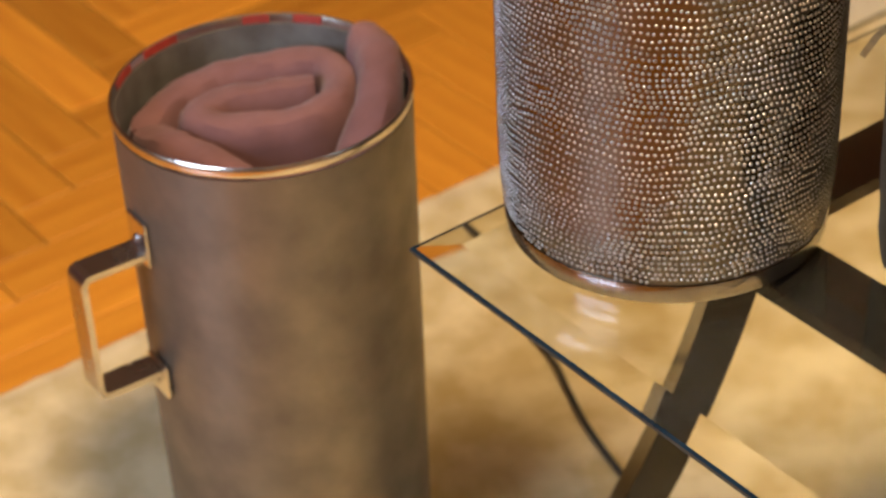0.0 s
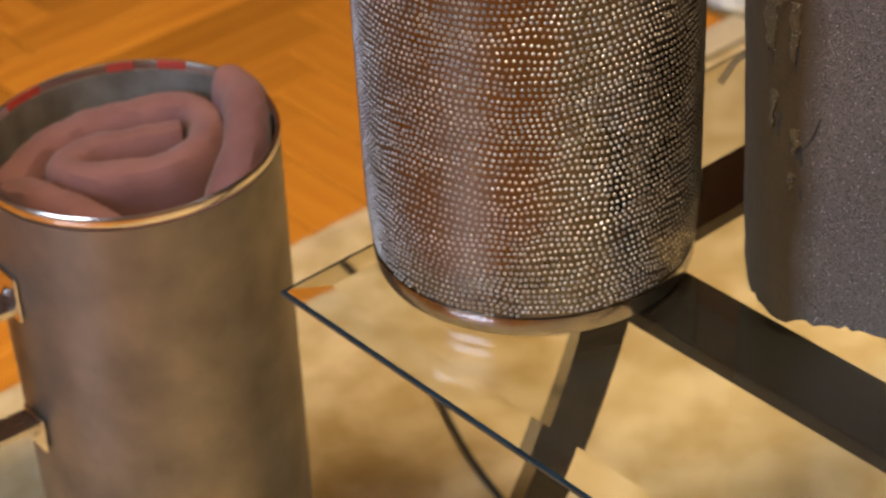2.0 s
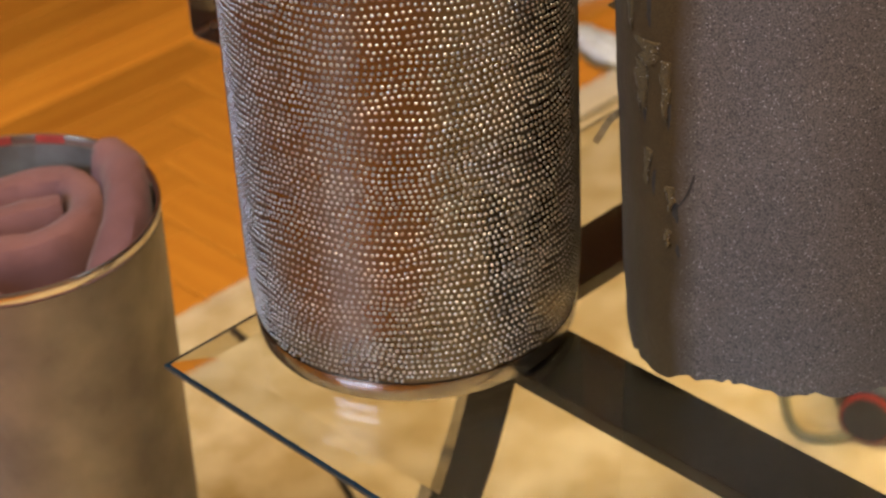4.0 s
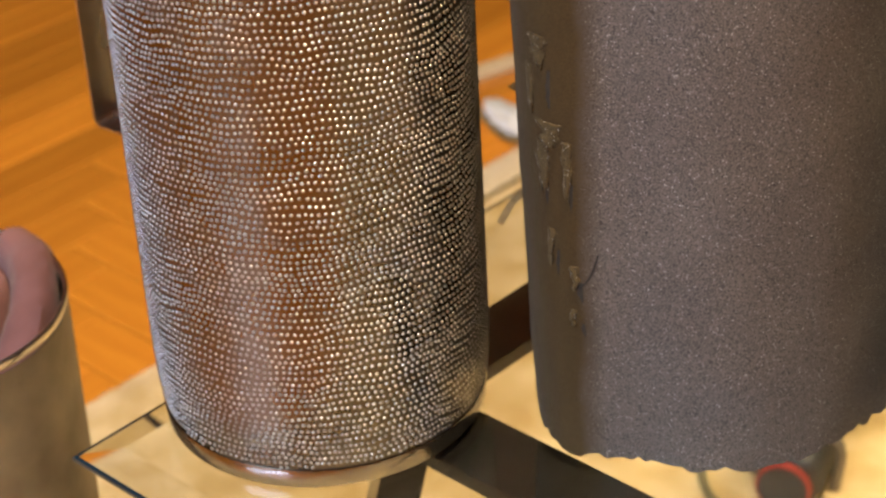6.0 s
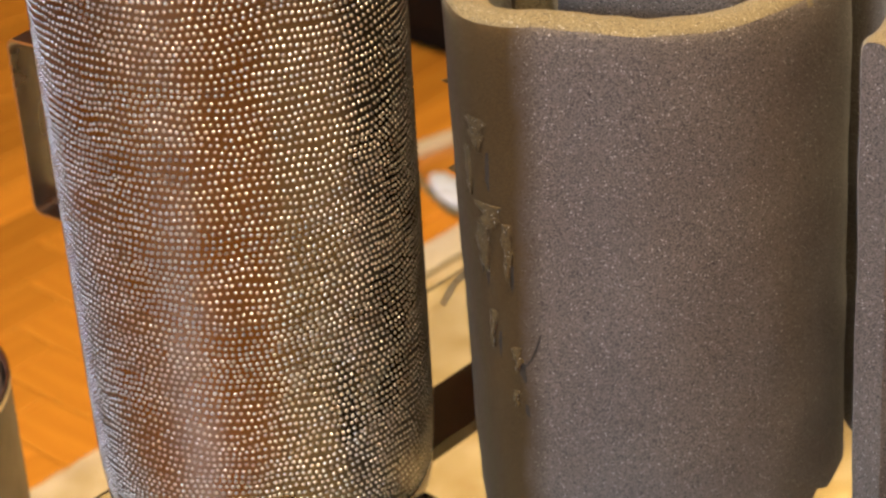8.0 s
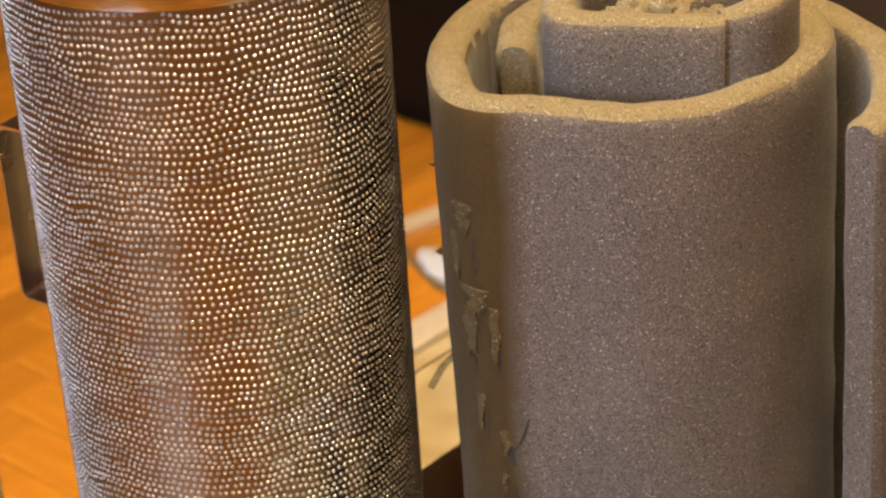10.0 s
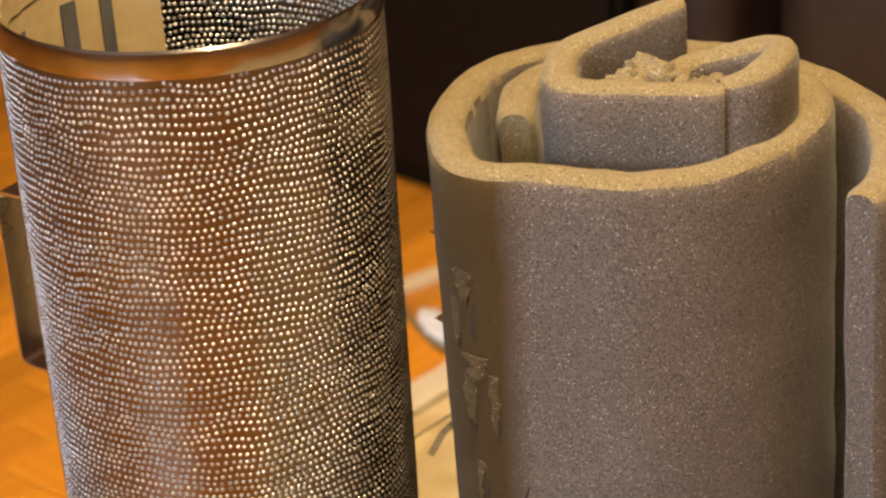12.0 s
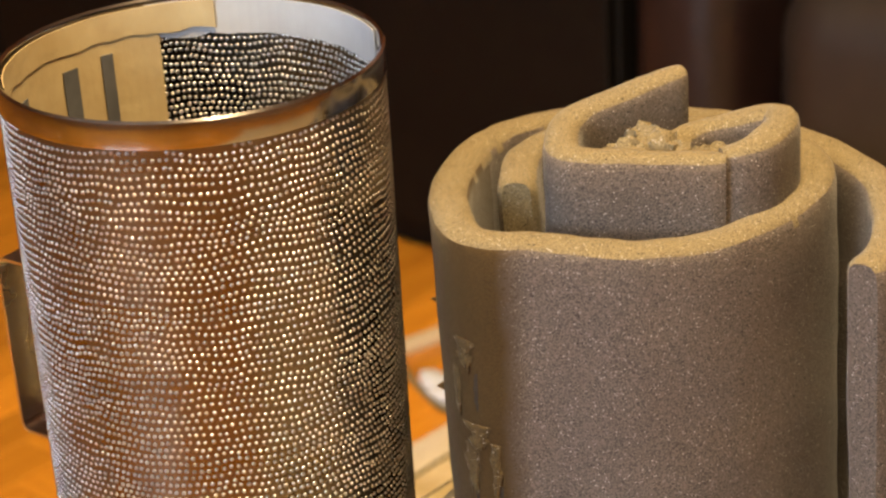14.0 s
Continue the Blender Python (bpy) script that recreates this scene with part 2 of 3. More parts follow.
def sheet(points, half, z0, tops, rounding, rough=0.0006, ragged=0.0, rows=24, step=0.004):
    """A thick soft sheet standing on its edge along a plan curve; tops: heights along it."""
    path = spline([(x, y, 0) for x, y in points], step)
    n = len(path)
    bm = bmesh.new()
    rings = []
    for i, c in enumerate(path):
        d = (path[min(i + 1, n - 1)] - path[max(i - 1, 0)]).normalized()
        side = Vector((d.y, -d.x, 0))
        u = i / (n - 1) * (len(tops) - 1)
        k = min(int(u), len(tops) - 2)
        z1 = tops[k] + (tops[k + 1] - tops[k]) * (u - k)
        end = min(i, n - 1 - i) * step
        h = half * (1 if end > rounding else 0.72 + 0.28 * math.sqrt(max(0, 1 - (1 - end / rounding) ** 2)))
        prof = [(-h, z0 + (z1 - rounding - z0) * j / rows) for j in range(rows + 1)]
        for j in range(1, 7):
            a = math.pi * j / 7
            prof.append((-math.cos(a) * h, z1 - rounding + rounding * (1 - (1 - math.sin(a)) ** 1.6)))
        prof += [(h, z0 + (z1 - rounding - z0) * j / rows) for j in range(rows, -1, -1)]
        ring = []
        for s, z in prof:
            q = c + side * s
            low = max(0.0, 1 - (z - z0) / 0.02)
            if ragged and low > 0:
                z += ragged * low * (0.4 * noise.noise(Vector((q.x * 60, q.y * 60, 1.7))) + 0.5 * noise.noise(Vector((q.x * 420, q.y * 420, 7))) + 0.9 * max(0, noise.noise(Vector((q.x * 220, q.y * 220, 4)))) + 0.35)
            v = Vector((q.x, q.y, z))
            v += side * (1 if s > 0 else -1) * (noise.noise(v * 26) * rough * 2.2 + noise.noise(v * 160) * rough * 0.6)
            v.z += noise.noise(v * 60 + Vector((9, 0, 0))) * rough * 1.5 if low == 0 else 0
            ring.append(bm.verts.new(v))
        rings.append(ring)
    m = len(rings[0])
    for i in range(n - 1):
        for j in range(m):
            k = (j + 1) % m
            bm.faces.new((rings[i][j], rings[i + 1][j], rings[i + 1][k], rings[i][k]))
    bm.faces.new(rings[0][::-1])
    bm.faces.new(rings[-1])
    return bm


def tube(points, radius, sides=8, step=0.01):
    path = spline(points, step)
    bm = bmesh.new()
    rings = []
    for i, c in enumerate(path):
        d = (path[min(i + 1, len(path) - 1)] - path[max(i - 1, 0)]).normalized()
        a = d.orthogonal().normalized() if abs(d.z) > 0.95 else d.cross(Vector((0, 0, 1))).normalized()
        b = d.cross(a)
        rings.append([bm.verts.new(c + (a * math.cos(2 * math.pi * k / sides) + b * math.sin(2 * math.pi * k / sides)) * radius) for k in range(sides)])
    for p, q in zip(rings, rings[1:]):
        for k in range(sides):
            bm.faces.new((p[k], q[k], q[(k + 1) % sides], p[(k + 1) % sides]))
    bm.faces.new(rings[0][::-1])
    bm.faces.new(rings[-1])
    return bm


def strap(points, width, thick, normal_axis=(0, 1, 0), step=0.002):
    """A flat metal strip bent along a curve; its width runs along normal_axis."""
    path = [Vector(p) for p in points]
    w = Vector(normal_axis)
    bm = bmesh.new()
    rings = []
    for i, c in enumerate(path):
        d = (path[min(i + 1, len(path) - 1)] - path[max(i - 1, 0)]).normalized()
        o = d.cross(w).normalized() * thick / 2
        e = w * width / 2
        rings.append([bm.verts.new(c + s * e + k * o) for s, k in ((-1, -1), (1, -1), (1, 1), (-1, 1))])
    for p, q in zip(rings, rings[1:]):
        for k in range(4):
            bm.faces.new((p[k], q[k], q[(k + 1) % 4], p[(k + 1) % 4]))
    bm.faces.new(rings[0][::-1])
    bm.faces.new(rings[-1])
    bmesh.ops.bevel(bm, geom=[e for e in bm.edges if e.calc_length() > 0.004 and len(e.link_faces) == 2 and e.calc_face_angle(0) > 0.8], offset=thick * 0.3, segments=2, affect="EDGES")
    return bm


# ---- setting ----
X0, X1, Y0, Y1, HIGH = -2.6, 2.3, -2.9, 3.1, 2.5


def structure(name, bm, mat, label, category):
    ob = part(name, bm, mat, None, smooth=False)
    ob.matrix_world = ROOM
    return tagged(ob, label, category, kind="structure")


floor = structure("floor", box(X0, X1, Y0, Y1, -0.06, -0.012), M_GROUT, "honey-coloured oak herringbone parquet floor, varnished", "floor")
structure("ceiling", box(X0 - 0.15, X1 + 0.15, Y0 - 0.15, Y1 + 0.15, HIGH, HIGH + 0.12), M_CEIL, "plain cream painted ceiling", "ceiling")
structure("wall_east", box(X1, X1 + 0.15, Y0, Y1, -0.06, HIGH), M_PANEL, "honey-brown wood panelled wall", "wall")
structure("wall_north", box(X0, X1, Y1, Y1 + 0.15, -0.06, HIGH), M_PANEL, "honey-brown wood panelled wall", "wall")
structure("wall_south", box(X0, X1, Y0 - 0.15, Y0, -0.06, HIGH), M_WALL, "warm cream plaster wall", "wall")
# the west wall round its window
wall_w = bmesh.new()
for y0, y1, z0, z1 in ((Y0, -0.90, -0.06, HIGH), (0.50, Y1, -0.06, HIGH), (-0.90, 0.50, -0.06, 0.9), (-0.90, 0.50, 2.2, HIGH)):
    t = box(X0 - 0.15, X0, y0, y1, z0, z1)
    me = bpy.data.meshes.new("tmp")
    t.to_mesh(me)
    t.free()
    wall_w.from_mesh(me)
    bpy.data.meshes.remove(me)
structure("wall_west", wall_w, M_WALL, "warm cream plaster wall with a window opening", "wall")
win = tagged(thing("window_1", ROOM @ pose(X0 - 0.08, -0.25, 0), "white painted wooden window with two panes", "window", kind="structure"))
for y0, y1, z0, z1 in ((-0.648, -0.59, 0.9, 2.2), (0.69, 0.748, 0.9, 2.2), (0.02, 0.08, 0.96, 2.14), (-0.59, 0.69, 0.902, 0.96), (-0.59, 0.69, 2.14, 2.198)):
    part("window_frame", box(-0.03, 0.03, y0, y1, z0, z1, 0.004), M_FRAME, win)
for y0, y1 in ((-0.59, 0.02), (0.08, 0.69)):
    pane = part("pane", box(-0.003, 0.003, y0, y1, 0.96, 2.14), M_GLASS, win)
    pane.visible_shadow = False

# the ceiling lamp
lamp = thing("ceiling_lamp", at(0.05, -0.50, 2.5), "round ceiling lamp with a pale glass shade", "lamp")
part("base", lathe([(0.0, -0.002), (0.09, -0.002), (0.09, -0.03), (0.0, -0.03)], 32), M_FRAME, lamp)
part("shade", lathe([(0.03, -0.03), (0.16, -0.035), (0.2, -0.06), (0.2, -0.066), (0.15, -0.045), (0.03, -0.04)], 48), M_FRAME, lamp, smooth=True)

# ---- rug ----
rug = mesh_object("rug", *(lambda nx, ny: (
    [(-0.35 + 2.0 * i / nx, 0.536 - 2.376 * j / ny, 0.009 + 0.0022 * noise.noise(Vector((i * 0.9, j * 0.9, 0))) - (0.008 if i in (0, nx) or j in (0, ny) else 0)) for i in range(nx + 1) for j in range(ny + 1)],
    [(i * (ny + 1) + j, i * (ny + 1) + j + 1, (i + 1) * (ny + 1) + j + 1, (i + 1) * (ny + 1) + j) for i in range(nx) for j in range(ny)]))(150, 120), M_RUG)
rug.matrix_world = ROOM
tagged(rug, "mottled beige short-pile rug on the parquet", "rug")

bm = bmesh.new()
for a in range(43):
    x = 0.80 + 0.01996 * a
    lip = 0.003 * noise.noise(Vector((x * 14, 2, 0)))
    col = [bm.verts.new((x, y, z)) for y, z in ((0.487, 0.0125), (0.489, 0.0142), (0.530 + lip, 0.0138), (0.5375 + lip, 0.0085), (0.5375 + lip, 0.001), (0.487, 0.001))]
    if a:
        for k in range(6):
            bm.faces.new((prev[k], col[k], col[(k + 1) % 6], prev[(k + 1) % 6]))
    prev = col
part("border", bm, M_BORDER, rug, "pale woven border strip", smooth=True)
part("seam", tube([(0.80, 0.486, 0.0125), (1.0, 0.486, 0.0125), (1.3, 0.486, 0.0125), (1.64, 0.486, 0.0125)], 0.0016, 6, 0.05), M_CABLE2, rug, "dark seam along the border")

# ---- glass table ----
GL, GW = 0.95, 0.51
table = thing("glass_table", at(0, 0, 0), "low glass-topped table with black lacquered frame and curved legs", "table")
bm = bmesh.new()
TH, BEV = 0.0085, 0.022
rings = []
for inset, z in ((0.0016, -TH), (0.0, -TH + 0.0016), (0.0, -0.0046), (0.0016, -0.0030), (BEV, 0.0)):
    rings.append([bm.verts.new((x, y, TABLE_Z + z)) for x, y in ((inset, -inset), (GL - inset, -inset), (GL - inset, -GW + inset), (inset, -GW + inset))])
bm.faces.new(rings[0])
bm.faces.new(rings[-1])
for p, q in zip(rings, rings[1:]):
    for k in range(4):
        j = (k + 1) % 4
        bm.faces.new((p[k], p[j], q[j], q[k]))
glass = part("glass_top", bm, M_GLASS, table, "clear bevelled glass top")
glass.visible_shadow = False
glass.data.materials.append(M_EDGE)
for poly in glass.data.polygons:
    if abs(poly.normal.z) < 0.9:
        poly.material_index = 1
RZ0, RZ1 = TABLE_Z - TH - 0.015, TABLE_Z - TH - 0.002
RX, RY = 0.136, -0.078
part("rail", box(RX, RX + 0.05, -GW - RY, RY, RZ0, RZ1, 0.0026, 3), M_BLACK, table)
part("rail", box(GL - RX - 0.05, GL - RX, -GW - RY, RY, RZ0, RZ1, 0.0026, 3), M_BLACK, table)
for y in (RY - 0.046, -GW - RY + 0.002):
    part("rail", box(RX + 0.0505, GL - RX - 0.0505, y, y + 0.044, RZ0, RZ1 - 0.0004, 0.002), M_BLACK, table)


def sabre_leg(x, y, dx, dy):
    bm = bmesh.new()
    rings = []
    d = Vector((dx, dy, 0)).normalized()
    s = Vector((-d.y, d.x, 0))
    for i in range(25):
        u = i / 24
        z = RZ0 * (1 - u)
        out = 0.070 * u + 0.070 * u * u
        hw = 0.022 - 0.006 * u
        c = Vector((x, y, z)) + d * out
        rings.append([bm.verts.new(c + d * (a * 0.014) + s * (b * hw)) for a, b in ((-1, -1), (1, -1), (1, 1), (-1, 1))])
    for p, q in zip(rings, rings[1:]):
        for k in range(4):
            bm.faces.new((p[k], q[k], q[(k + 1) % 4], p[(k + 1) % 4]))
    bm.faces.new(rings[0])
    bm.faces.new(rings[-1])
    return bm


for x, y, dx, dy in ((0.193, -0.090, -1, 1), (GL - 0.193, -0.090, 1, 1), (0.193, 0.090 - GW, -1, -1), (GL - 0.193, 0.090 - GW, 1, -1)):
    part("leg", sabre_leg(x, y, dx, dy), M_BLACK, table)

# ---- beaded canister ----
BEAD_AT, BR = (0.1399, 1.0204), 0.100


def facing(x, y, z):
    """A frame at a place whose -y side looks at the tripod: x to the right, y away."""
    return pose(x, y, z, 0, 0, math.degrees(math.atan2(y, x)) - 90)


canister = thing("beaded_canister", facing(*BEAD_AT, TABLE_Z) @ Matrix.Diagonal((0.9904, 0.9904, 1.0106, 1)), "tall steel canister with an embossed bead pattern, standing on the glass", "canister")
# the wall draws in to the base
wall_out = [(BR - 0.0042, 0.0118), (BR - 0.0032, 0.020), (BR - 0.0022, 0.032), (BR - 0.0014, 0.050), (BR - 0.0012, 0.08)] + [(BR - 0.0012, 0.08 + 0.305 * k / 6) for k in range(1, 7)]


def wall_radius(z):
    for (r0, z0), (r1, z1) in zip(wall_out, wall_out[1:]):
        if z0 <= z <= z1:
            return r0 + (r1 - r0) * (z - z0) / (z1 - z0)
    return wall_out[-1][0] if z > 0.1 else wall_out[0][0]


part("body", lathe(wall_out + [(r - 0.0012, z) for r, z in wall_out[::-1]], 128), M_STEEL, canister, smooth=True)
part("bottom", lathe([(0.0001, 0.004), (BR - 0.0068, 0.004), (BR - 0.0068, 0.007), (0.0001, 0.007)], 64), M_STEEL, canister)
part("base_band", lathe([(BR - 0.0066, 0.0), (BR - 0.0046, 0.0), (BR - 0.0036, 0.002), (BR - 0.0028, 0.011), (BR - 0.0032, 0.0125), (BR - 0.0054, 0.0125)], 128), M_POLISH, canister, "polished steel band round the base", smooth=True)
part("rim_band", lathe([(BR - 0.0024, 0.381), (BR + 0.0002, 0.381), (BR + 0.0006, 0.383), (BR + 0.0006, 0.3915), (BR + 0.0004, 0.394), (BR - 0.0008, 0.3952), (BR - 0.0024, 0.394)], 128, 0.002), M_POLISH, canister, "polished steel band round the rim", smooth=True)


def bead_field(z0, z1, inside, a0, a1, pitch=0.00365, row=0.0039, size=0.00110, tall=0.0010):
    """Rows of small domes that drift up and down like a hammered pattern."""
    verts, faces = [], []
    n = int(round((a1 - a0) * BR / pitch))
    rows = int((z1 - z0) / row) + 6
    for j in range(-3, rows):
        for i in range(n):
            a = a0 + (i + 0.5 * (j % 2)) / n * (a1 - a0)
            z = z0 + j * row
            p = Vector((math.cos(a) * BR * 19, math.sin(a) * BR * 19, z * 22))
            z += 0.0042 * noise.noise(p) + 0.0022 * noise.noise(p * 2.7 + Vector((5, 1, 3))) + 0.0006 * (random.random() - 0.5)
            a += (0.0040 * noise.noise(p + Vector((30, 7, 2))) + 0.0022 * math.sin(j * 2.4) + 0.0009 * (random.random() - 0.5)) / BR
            if not z0 < z < z1:
                continue
            r = wall_radius(z) - (0.0013 if inside else -0.0001)
            out = Vector((math.cos(a), math.sin(a), 0)) * (-1 if inside else 1)
            tan = Vector((-math.sin(a), math.cos(a), 0))
            c = Vector((math.cos(a) * r, math.sin(a) * r, z))
            s = size * (0.9 + 0.2 * random.random())
            base = len(verts)
            for rad, up in ((1.0, 0.0), (0.78, 0.62)):
                for k in range(6):
                    b = math.pi * k / 3 + 0.5 * (up > 0)
                    verts.append(c + (tan * math.cos(b) * 1.08 + Vector((0, 0, math.sin(b)))) * s * rad + out * tall * up)
            verts.append(c + out * tall)
            for k in range(6):
                l = (k + 1) % 6
                faces.append((base + k, base + l, base + 6 + l, base + 6 + k))
                faces.append((base + 6 + k, base + 6 + l, base + 12))
    ob = mesh_object("bead_relief", [tuple(v) for v in verts], faces, M_BEAD)
    ob.parent = canister
    return tagged(ob, "small bright embossed beads", kind="stuff")


bead_field(0.0140, 0.3795, False, 0, 2 * math.pi)
bead_field(0.20, 0.372, True, math.radians(10), math.radians(115), pitch=0.0035, row=0.0037, size=0.00130)


def wall_patch(a0, a1, z0, z1, r, wavy=0.0):
    """A thin strip of lining inside the canister's wall."""
    bm = bmesh.new()
    n = 28
    cols = []
    for i in range(n + 1):
        a = math.radians(a0 + (a1 - a0) * i / n)
        zb = z0 + wavy * noise.noise(Vector((i * 0.45, 3.3, 0)))
        cols.append([bm.verts.new((math.cos(a) * q, math.sin(a) * q, z)) for q, z in ((r, zb), (r, z1), (r - 0.0006, z1), (r - 0.0006, zb))])
    for p, q in zip(cols, cols[1:]):
        for k in range(4):
            bm.faces.new((p[k], q[k], q[(k + 1) % 4], p[(k + 1) % 4]))
    bm.faces.new(cols[0])
    bm.faces.new(cols[-1][::-1])
    return bm


part("lining", wall_patch(100, 190, 0.22, 0.383, BR - 0.0034), M_PAPER, canister, "yellowed tape lining inside the wall")
part("tape", wall_patch(8, 104, 0.3715, 0.392, BR - 0.0026, 0.003), M_WHITE, canister, "pale tape along the inside of the rim")
part("tape", wall_patch(81, 192, 0.3765, 0.392, BR - 0.0040, 0.004), M_PAPER, canister, "yellowed tape along the inside of the rim")
for a0, a1, z1 in ((131, 137.5, 0.368), (117, 121.5, 0.370), (158, 166, 0.366)):
    part("dark_strip", wall_patch(a0, a1, 0.22, z1, BR - 0.0048), M_SLOT, canister, "dark grey strip on the lining")


def handle_on(parent, angle, z0, z1, radius, reach, width, mat, thick=0.0018):
    """A squared strap handle with two riveted feet."""
    d = Vector((math.cos(angle), math.sin(angle), 0))
    w = Vector((-d.y, d.x, 0))
    rr = 0.006
    pts = [d * (radius + 0.001) + Vector((0, 0, z1 + 0.010)), d * (radius + 0.0015) + Vector((0, 0, z1 + 0.004))]
    for cx, cz, a0, a1 in ((radius + 0.004, z1 + 0.002, 180, 270),):
        pts += [d * (radius + 0.003) + Vector((0, 0, z1 + 0.001)), d * (radius + 0.006) + Vector((0, 0, z1))]
    for k in range(7):
        a = math.radians(90 - 15 * k)
        pts.append(d * (reach - rr + rr * math.cos(a)) + Vector((0, 0, z1 - rr + rr * math.sin(a))))
    for k in range(7):
        a = math.radians(-15 * k)
        pts.append(d * (reach - rr + rr * math.cos(a)) + Vector((0, 0, z0 + rr + rr * math.sin(a))))
    pts += [d * (radius + 0.006) + Vector((0, 0, z0)), d * (radius + 0.003) + Vector((0, 0, z0 - 0.001)),
            d * (radius + 0.0015) + Vector((0, 0, z0 - 0.004)), d * (radius + 0.001) + Vector((0, 0, z0 - 0.010))]
    h = part("handle", strap(pts, width, thick, w), mat, parent, "bent steel strap handle")
    for z in (z0, z1):
        s = 1 if z == z1 else -1
        bm = bmesh.new()
        bmesh.ops.create_uvsphere(bm, u_segments=12, v_segments=8, radius=0.004)
        bmesh.ops.transform(bm, matrix=Matrix.Translation(d * (radius + 0.0025) + Vector((0, 0, z + s * 0.009))), verts=bm.verts)
        part("rivet", bm, M_POLISH, h, smooth=True)
    return h


handle_on(canister, math.radians(138), 0.143, 0.254, BR, 0.153, 0.030, M_HANDLE)

# ---- foam roll ----
from mathutils import bvhtree

FOAM_AT = (0.3637, 0.9707)
foam = thing("foam_roll", facing(*FOAM_AT, TABLE_Z), "rolled-up grey-brown foam sheet with torn edges, standing on the glass", "foam roll")
cm = lambda pts: [(x * 0.01, -y * 0.01) for x, y in pts]
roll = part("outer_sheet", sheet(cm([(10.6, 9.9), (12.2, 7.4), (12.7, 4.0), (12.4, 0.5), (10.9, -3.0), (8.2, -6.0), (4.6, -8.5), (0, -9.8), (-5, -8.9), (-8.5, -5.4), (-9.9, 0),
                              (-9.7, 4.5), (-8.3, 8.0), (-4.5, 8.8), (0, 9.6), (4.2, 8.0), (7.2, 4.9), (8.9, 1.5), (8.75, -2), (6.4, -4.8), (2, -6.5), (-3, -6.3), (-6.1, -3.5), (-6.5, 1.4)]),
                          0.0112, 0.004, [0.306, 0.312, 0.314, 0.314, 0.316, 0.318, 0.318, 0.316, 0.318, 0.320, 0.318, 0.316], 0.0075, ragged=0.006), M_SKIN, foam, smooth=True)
for v in roll.data.vertices:
    v.co.x += 0.0085 * (1 - v.co.z / 0.3)  # the roll leans a little
part("core_sheet", sheet(cm([(2.2, -3.4), (-0.6, -1.4), (-3.4, 0.8), (-4.0, 3.2), (-3.4, 5.4), (0, 5.9), (4.2, 5.9)]), 0.0095, 0.02,
                         [0.362, 0.358, 0.353, 0.351, 0.350, 0.349], 0.0075), M_FOAM, foam, smooth=True)
part("core_fold", sheet(cm([(4.0, 5.5), (5.4, 5.1), (6.3, 4.2), (7.2, 2.2), (6.8, 0.7), (4.6, 0.9), (2.4, 1.6), (1.6, 3.2), (2.6, 4.3)]), 0.0095, 0.02,
                        [0.350, 0.354, 0.355, 0.350, 0.346, 0.342], 0.0075), M_FOAM, foam, smooth=True)



# the knife-cut edges show the yellower inside
for ob in foam.children:
    ob.data.materials.append(M_CUT)
    for poly in ob.data.polygons:
        if poly.normal.z > 0.3 or (ob == roll and abs(poly.center.x + 0.061) < 0.014 and abs(poly.center.y + 0.018) < 0.012):
            poly.material_index = 1


SKIN = bvhtree.BVHTree.FromPolygons([v.co for v in roll.data.vertices], [tuple(p.vertices) for p in roll.data.polygons])


def foam_face(x, z):
    """The y of the roll's near face at a place."""
    hit = SKIN.ray_cast(Vector((x, -0.3, z)), Vector((0, 1, 0)))[0]
    return hit.y if hit else -0.02


def flap(x, z, w, h, seed, lift=0.0015):
    """A torn tongue of foam skin: it hangs from its top edge and stands off the roll at its ragged lower end."""
    bm = bmesh.new()
    nu, nv = 9, 14
    grid = []
    for layer in (0, 1):
        rows = []
        for j in range(nv + 1):
            v = j / nv
            row = []
            for i in range(nu + 1):
                u = i / nu * 2 - 1
                wide = w * (0.75 + 0.45 * noise.noise(Vector((v * 3.1, seed, 0))) + 0.35 * noise.noise(Vector((v * 9, seed, 4)))) * (1 - 0.55 * v ** 3)
                px = x + u * wide + 0.0016 * noise.noise(Vector((v * 4, seed + 8, 1)))
                pz = z - h * v * (1 + 0.30 * noise.noise(Vector((u * 2.3, seed, 9))) + 0.22 * noise.noise(Vector((u * 6.5, seed, 2))))
                off = lift * v ** 1.6 * (1 - 0.5 * u * u) + 0.0007 * noise.noise(Vector((px * 500, pz * 500, seed)))
                y = foam_face(px, pz) - off - (0.0010 * (1 - abs(u) ** 3) if layer else -0.0012)
                row.append(bm.verts.new((px, y, pz)))
            rows.append(row)
        grid.append(rows)
    for layer in (0, 1):
        for j in range(nv):
            for i in range(nu):
                a, b, c, d = grid[layer][j][i], grid[layer][j][i + 1], grid[layer][j + 1][i + 1], grid[layer][j + 1][i]
                bm.faces.new((a, b, c, d) if layer else (d, c, b, a))
    rim = [(j, 0) for j in range(nv)] + [(nv, i) for i in range(nu)] + [(j, nu) for j in range(nv, 0, -1)] + [(0, i) for i in range(nu, 0, -1)]
    for (j0, i0), (j1, i1) in zip(rim, rim[1:] + rim[:1]):
        bm.faces.new((grid[1][j0][i0], grid[1][j1][i1], grid[0][j1][i1], grid[0][j0][i0]))
    return part("torn_flap", bm, M_TORN, foam, "ragged torn tongue of foam", smooth=True)


